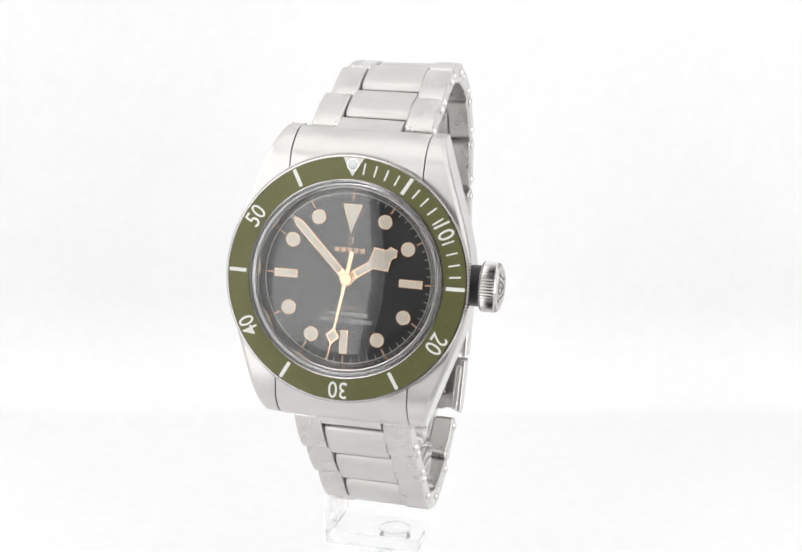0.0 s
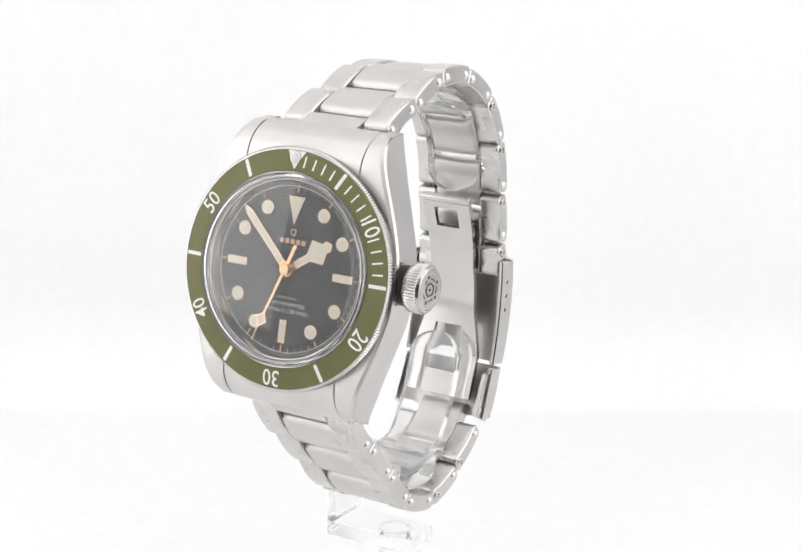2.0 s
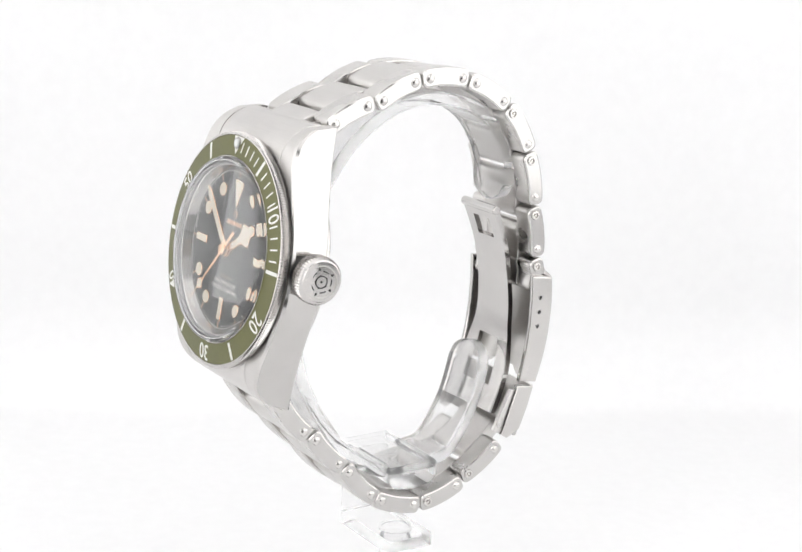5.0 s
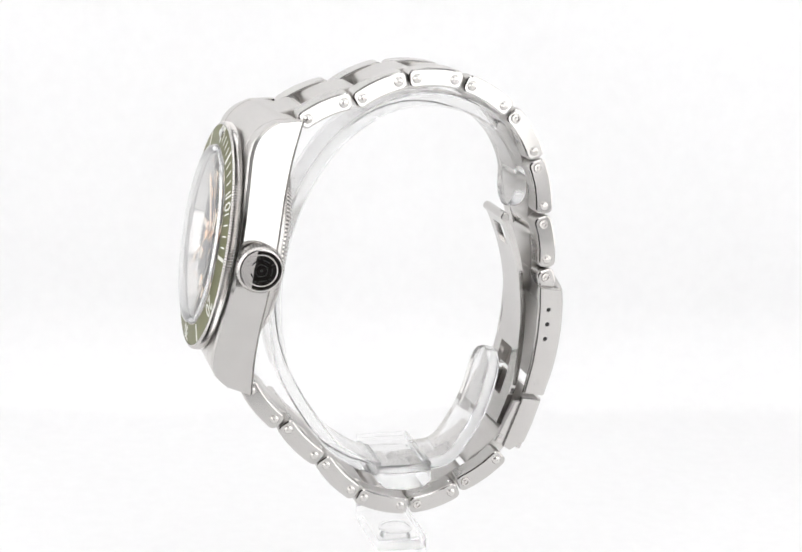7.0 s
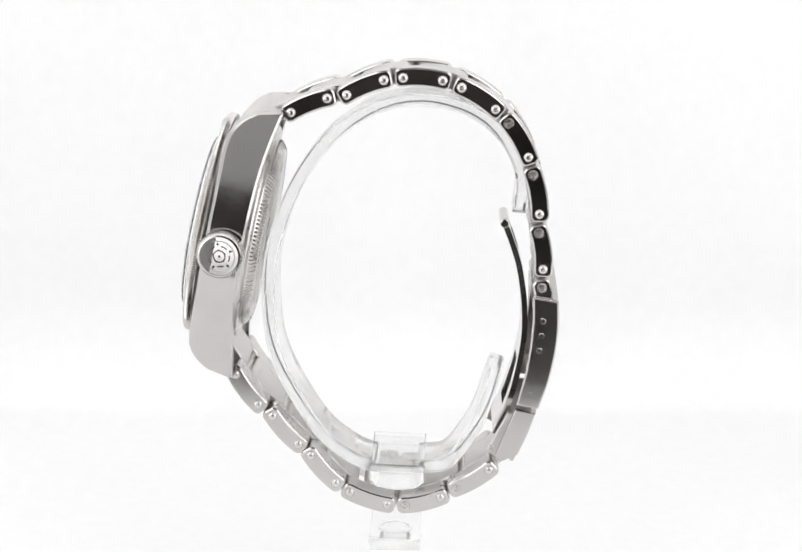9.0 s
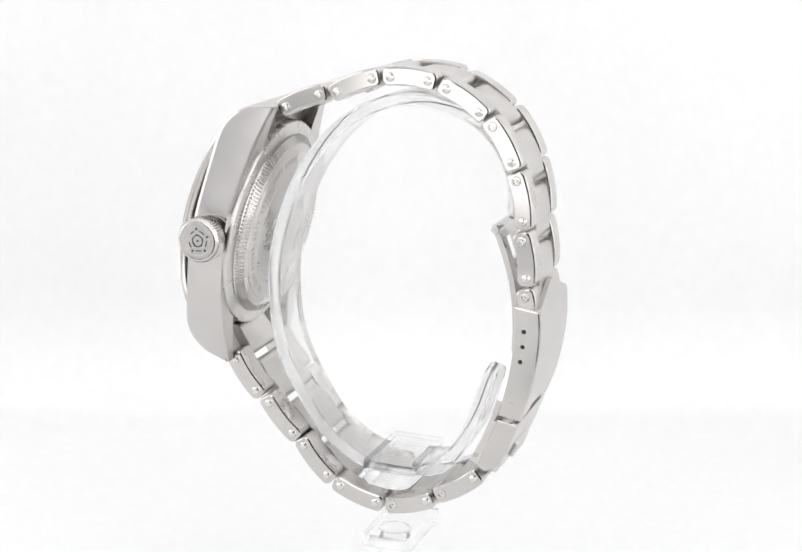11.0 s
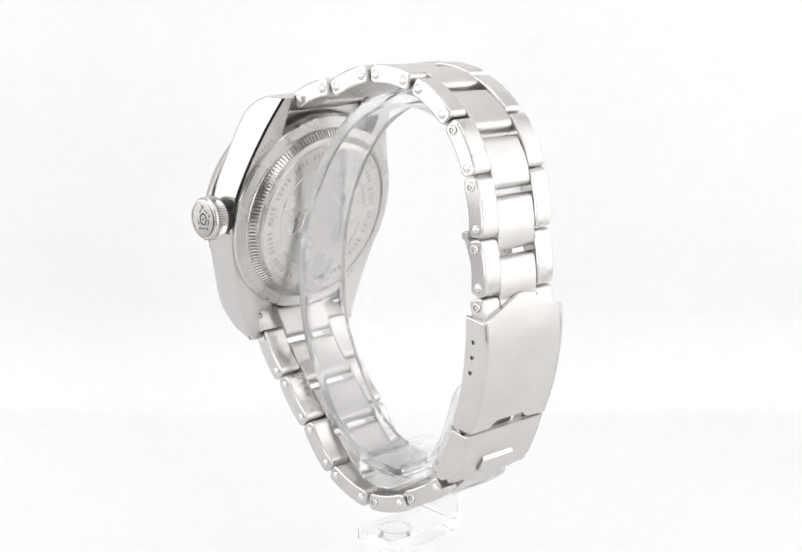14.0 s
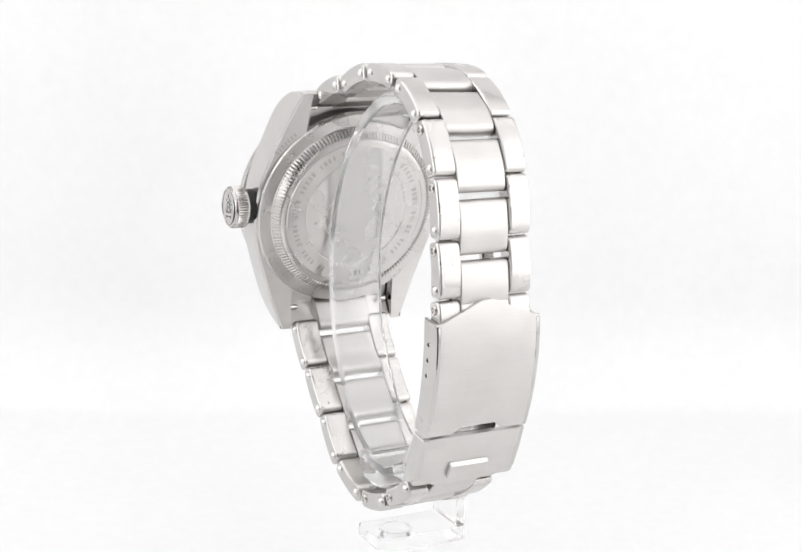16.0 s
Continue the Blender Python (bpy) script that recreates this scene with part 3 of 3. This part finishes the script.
def clasp():
    hw = 10.05
    here = Matrix.Translation((XC + 0.3, 0, 0))
    cover = moved(sheet(COVER, -hw, hw, 0.9, lambda x: max(0.0, min(3.4, (abs(x) - 1.0) * 0.42)),
                        lambda x: 1.3 if abs(x) < 3.6 else (0.0 if abs(x) > 4.6 else 1.3 * (4.6 - abs(x)))), here).put(
        "clasp_cover", M_BRUSHED, watch, None, "brushed steel folding clasp cover with a pointed top edge", 40)
    outer = [p for p in COVER if p[1] < 74.4]
    inner = [(22.9, 74.4), (23.1, 70), (22.9, 65), (22.3, 60), (21.0, 54.2)]
    poly = [(p[0] + 0.02, p[1]) for p in outer] + [(p[0], p[1]) for p in reversed(inner)]
    for side in (1, -1):
        x0, x1 = sorted((side * (hw - 1.0), side * (hw + 0.06)))
        moved(slab(poly, x0, x1, 0.32), here).put("clasp_flank", M_POLISH, cover)
        for at in ((24.9, 70.1), (24.8, 67.35), (24.55, 64.6)):
            m = Matrix(((0, 0, side, XC + 0.3 + side * (hw + 0.04)), (1, 0, 0, at[0]), (0, 1, 0, at[1]), (0, 0, 0, 1)))
            lathe([(0.36, 0.02), (0.4, 0.09), (0.5, 0.09), (0.58, 0.0), (0.58, -0.3)], 18).put("hole_rim", M_POLISH, cover, m)
            # no real bore: a dark disc carries the hole's shade in its colour
            lathe([(0, 0.03), (0.4, 0.03), (0.42, -0.3)], 14).put("adjustment_hole", M_HOLE, cover, m)
        m = Matrix(((0, 0, side, XC + 0.3 + side * (hw + 0.04)), (1, 0, 0, 23.3), (0, 1, 0, 56.3), (0, 0, 0, 1)))
        lathe([(0, 0.08), (0.5, 0.08), (0.56, 0.0), (0.56, -0.3)], 14).put("hinge_pin", M_POLISH, cover, m)
    # safety flap below the cover
    flap_path = smooth_path([(24.68, 52.95), (23.3, 48.6), (21.0, 43.0)], 6)
    flap = moved(sheet(flap_path, -hw + 0.1, hw - 0.1, 0.9, lambda x: 0.0, lambda x: 0.0 if abs(x) < 6.3 else 0.4, 24), here).put(
        "safety_flap", M_BRUSHED, watch, None, "brushed safety flap at the foot of the clasp", 40)
    fl = [(24.6, 52.8), (23.28, 48.5), (21.75, 44.7), (19.0, 43.3), (17.6, 44.2), (20.9, 53.4)]
    for side in (1, -1):
        x0, x1 = sorted((side * (hw - 1.1), side * (hw - 0.05)))
        moved(slab(fl, x0, x1, 0.2), here).put("flap_flank", M_POLISH, flap)
        x0, x1 = sorted((side * (hw - 1.6), side * (hw - 0.5)))
        moved(slab([(21.2, 52.4), (19.6, 52.6), (16.1, 45.0), (18.2, 43.9)], x0, x1, 0.2), here).put("hinge_plate", M_SATIN, flap)
        m = Matrix(((0, 0, side, XC + 0.3 + side * (hw - 0.5)), (1, 0, 0, 17.2), (0, 1, 0, 46.0), (0, 0, 0, 1)))
        lathe([(0, 0.1), (0.45, 0.1), (0.5, 0.0), (0.5, -0.3)], 12).put("hinge_pin", M_POLISH, flap, m)
    lip = slab([(22.9, 47.5), (23.35, 46.8), (22.45, 44.4), (21.7, 44.6)], -3.9, 3.9, 0.25)
    moved(lip, here).put("flap_lip", M_BRUSHED, flap)
    # folding blade inside
    blade_path = smooth_path([(17.5, 86.2), (18.8, 83.2), (20.4, 78.6), (21.6, 72.5), (22.0, 66.0), (21.2, 59.5), (19.6, 53.0), (17.6, 47.5)], 5)
    bw = lambda p: curve_at(-p[1], [(-86.2, 5.0), (-82, 4.9), (-74, 4.6), (-64, 5.0), (-56, 7.0), (-47, 7.0)])
    s = Shape()
    for rng, xs in (((0, 3), ((-1, 1),)), ((3, 8), ((-1, -0.55), (0.45, 1))), ((8, 24), ((-1, 1),)), ((24, 31), ((-1, -0.5), (0.5, 1))), ((31, 36), ((-1, 1),))):
        seg = blade_path[rng[0]:rng[1] + 1]
        for xa, xb in xs:
            rings = []
            for k, p in enumerate(seg):
                j = min(rng[0] + k, len(blade_path) - 2)
                d = (Vector(blade_path[j + 1]) - Vector(blade_path[j])).normalized()
                nrm = Vector((d.y, -d.x)) * 0.5
                w = bw(p)
                rings.append([(xa * w, p[0] - nrm.x, p[1] - nrm.y), (xb * w, p[0] - nrm.x, p[1] - nrm.y), (xb * w, p[0] + nrm.x, p[1] + nrm.y), (xa * w, p[0] + nrm.x, p[1] + nrm.y)])
            s.rings(rings)
    blade = moved(s, here).put("folding_blade", M_POLISH, watch, None, "polished folding blade inside the clasp", 30)
    ring = [(17.4 + 0.85 * math.cos(k * math.pi / 8), 86.4 + 0.85 * math.sin(k * math.pi / 8)) for k in range(16)]
    moved(slab(ring, -5.2, 5.2, 0.2), here).put("blade_bar", M_POLISH, blade)


BODY = case()
end_link(1, watch)
end_link(-1, watch)
bezel()
dial()
crystal()
HANDS_ON = hands_of_the_dial()
crown()
case_back()
bracelet()
clasp()


# ---------------------------------------------------------------- clear stand
def stand():
    st = new("display_stand")
    tagged(st, "clear acrylic watch stand with an open collar under the bracelet", "stand")
    long_arm = smooth_path([(20.0, 87.6), (20.1, 95.0), (16.6, 101.8), (10.8, 106.0), (3.0, 107.8), (-4.2, 106.8), (-10.8, 103.2), (-16.0, 98.0),
                            (-20.9, 89.6), (-24.0, 79.0), (-24.4, 68.5), (-22.2, 58.0), (-15.0, 46.0), (-9.0, 41.0), (-4.4, 39.0)], 5)
    short_arm = smooth_path([(4.0, 39.4), (9.0, 40.4), (12.8, 45.5), (15.2, 50.8), (17.6, 60.0)], 5)
    w = 5.2
    def arm(path, tip_first):
        """A flat strip along a path; its free tip is rounded in plan."""
        pts = [Vector(p) for p in path]
        if not tip_first:
            pts.reverse()
        run, rings = 0.0, []
        first = pts[0] - (pts[1] - pts[0]).normalized() * 0.02
        fine = [first] + [pts[0].lerp(pts[1], k / 6) for k in range(6)] + pts[1:]
        for i, p in enumerate(fine):
            d = (fine[min(i + 1, len(fine) - 1)] - fine[max(i - 1, 0)]).normalized()
            nrm = Vector((-d.y, d.x))
            if i:
                run += (p - fine[i - 1]).length
            half = w * math.sqrt(max(0.06, 1 - max(0.0, 1 - run / 4.2) ** 2))
            h, e = 1.2, 0.35
            ring = [(-half, -h + e), (-half + e, -h), (half - e, -h), (half, -h + e), (half, h - e), (half - e, h), (-half + e, h), (-half, h - e)]
            rings.append([(x, p.x + nrm.x * q, p.y + nrm.y * q) for x, q in ring])
        return moved(Shape().rings(rings), MIDDLE)

    arm(long_arm, True).put("collar", M_ACRYLIC, st, None, "bent clear acrylic collar")
    arm(short_arm, False).put("short_arm", M_ACRYLIC, st)
    slab([(5.0, 39.0), (-5.0, 39.0), (-5.0, 37.2), (-3.6, 36.0), (0, 35.5), (3.6, 36.0), (5.0, 37.2)], -12.6, 5.5, 0.4).put("block", M_ACRYLIC_THIN, st)
    box(-12.6, 5.5, -5.0, 5.0, 39.05, 40.5, 0.4).put("block_layer", M_ACRYLIC_THIN, st)
    box(-12.6, -10.4, -4.7, 4.7, 26.0, 35.9, 0.7).put("post", M_ACRYLIC_THIN, st)
    box(-12.6, 5.6, -4.7, 4.7, 23.3, 25.95, 0.7).put("foot_plate", M_ACRYLIC_THIN, st)
    lathe([(0, 23.25), (2.9, 23.25), (2.9, 0.0), (0, 0.0)], 32).put("column", M_ACRYLIC_THIN, st)
    lathe([(2.6, 25.96), (3.3, 25.96), (3.3, 26.06), (3.0, 26.14), (2.6, 26.06)], 40).put("boss", M_ACRYLIC_THIN, st)
    for o in st.children:
        o.visible_shadow = False
    return st


STAND = stand()


# ---------------------------------------------------------------- what moves
def turned(t):
    """The turntable: nearly nine degrees a second, clockwise from above."""
    return pose(0, 0, 0, 0, 0, -12.0 - 8.887 * t + 0.00942 * t * t)


HOUR_AT, MINUTE_AT, SECOND_AT = 56.3, 314.6, 189.5


def motions():
    times = [0.5 * k for k in range(33)]
    walk(watch, [(t, turned(t)) for t in times])
    walk(STAND, [(t, turned(t)) for t in times])
    for name, deg in (("hour_hand", HOUR_AT), ("minute_hand", MINUTE_AT)):
        ob, w = HANDS_ON[name]
        ob.matrix_basis = placed(hand_pose(deg, w))
    ob, w = HANDS_ON["second_hand"]
    walk(ob, [(t, placed(hand_pose(SECOND_AT + 6.0 * t, w))) for t in times])


motions()
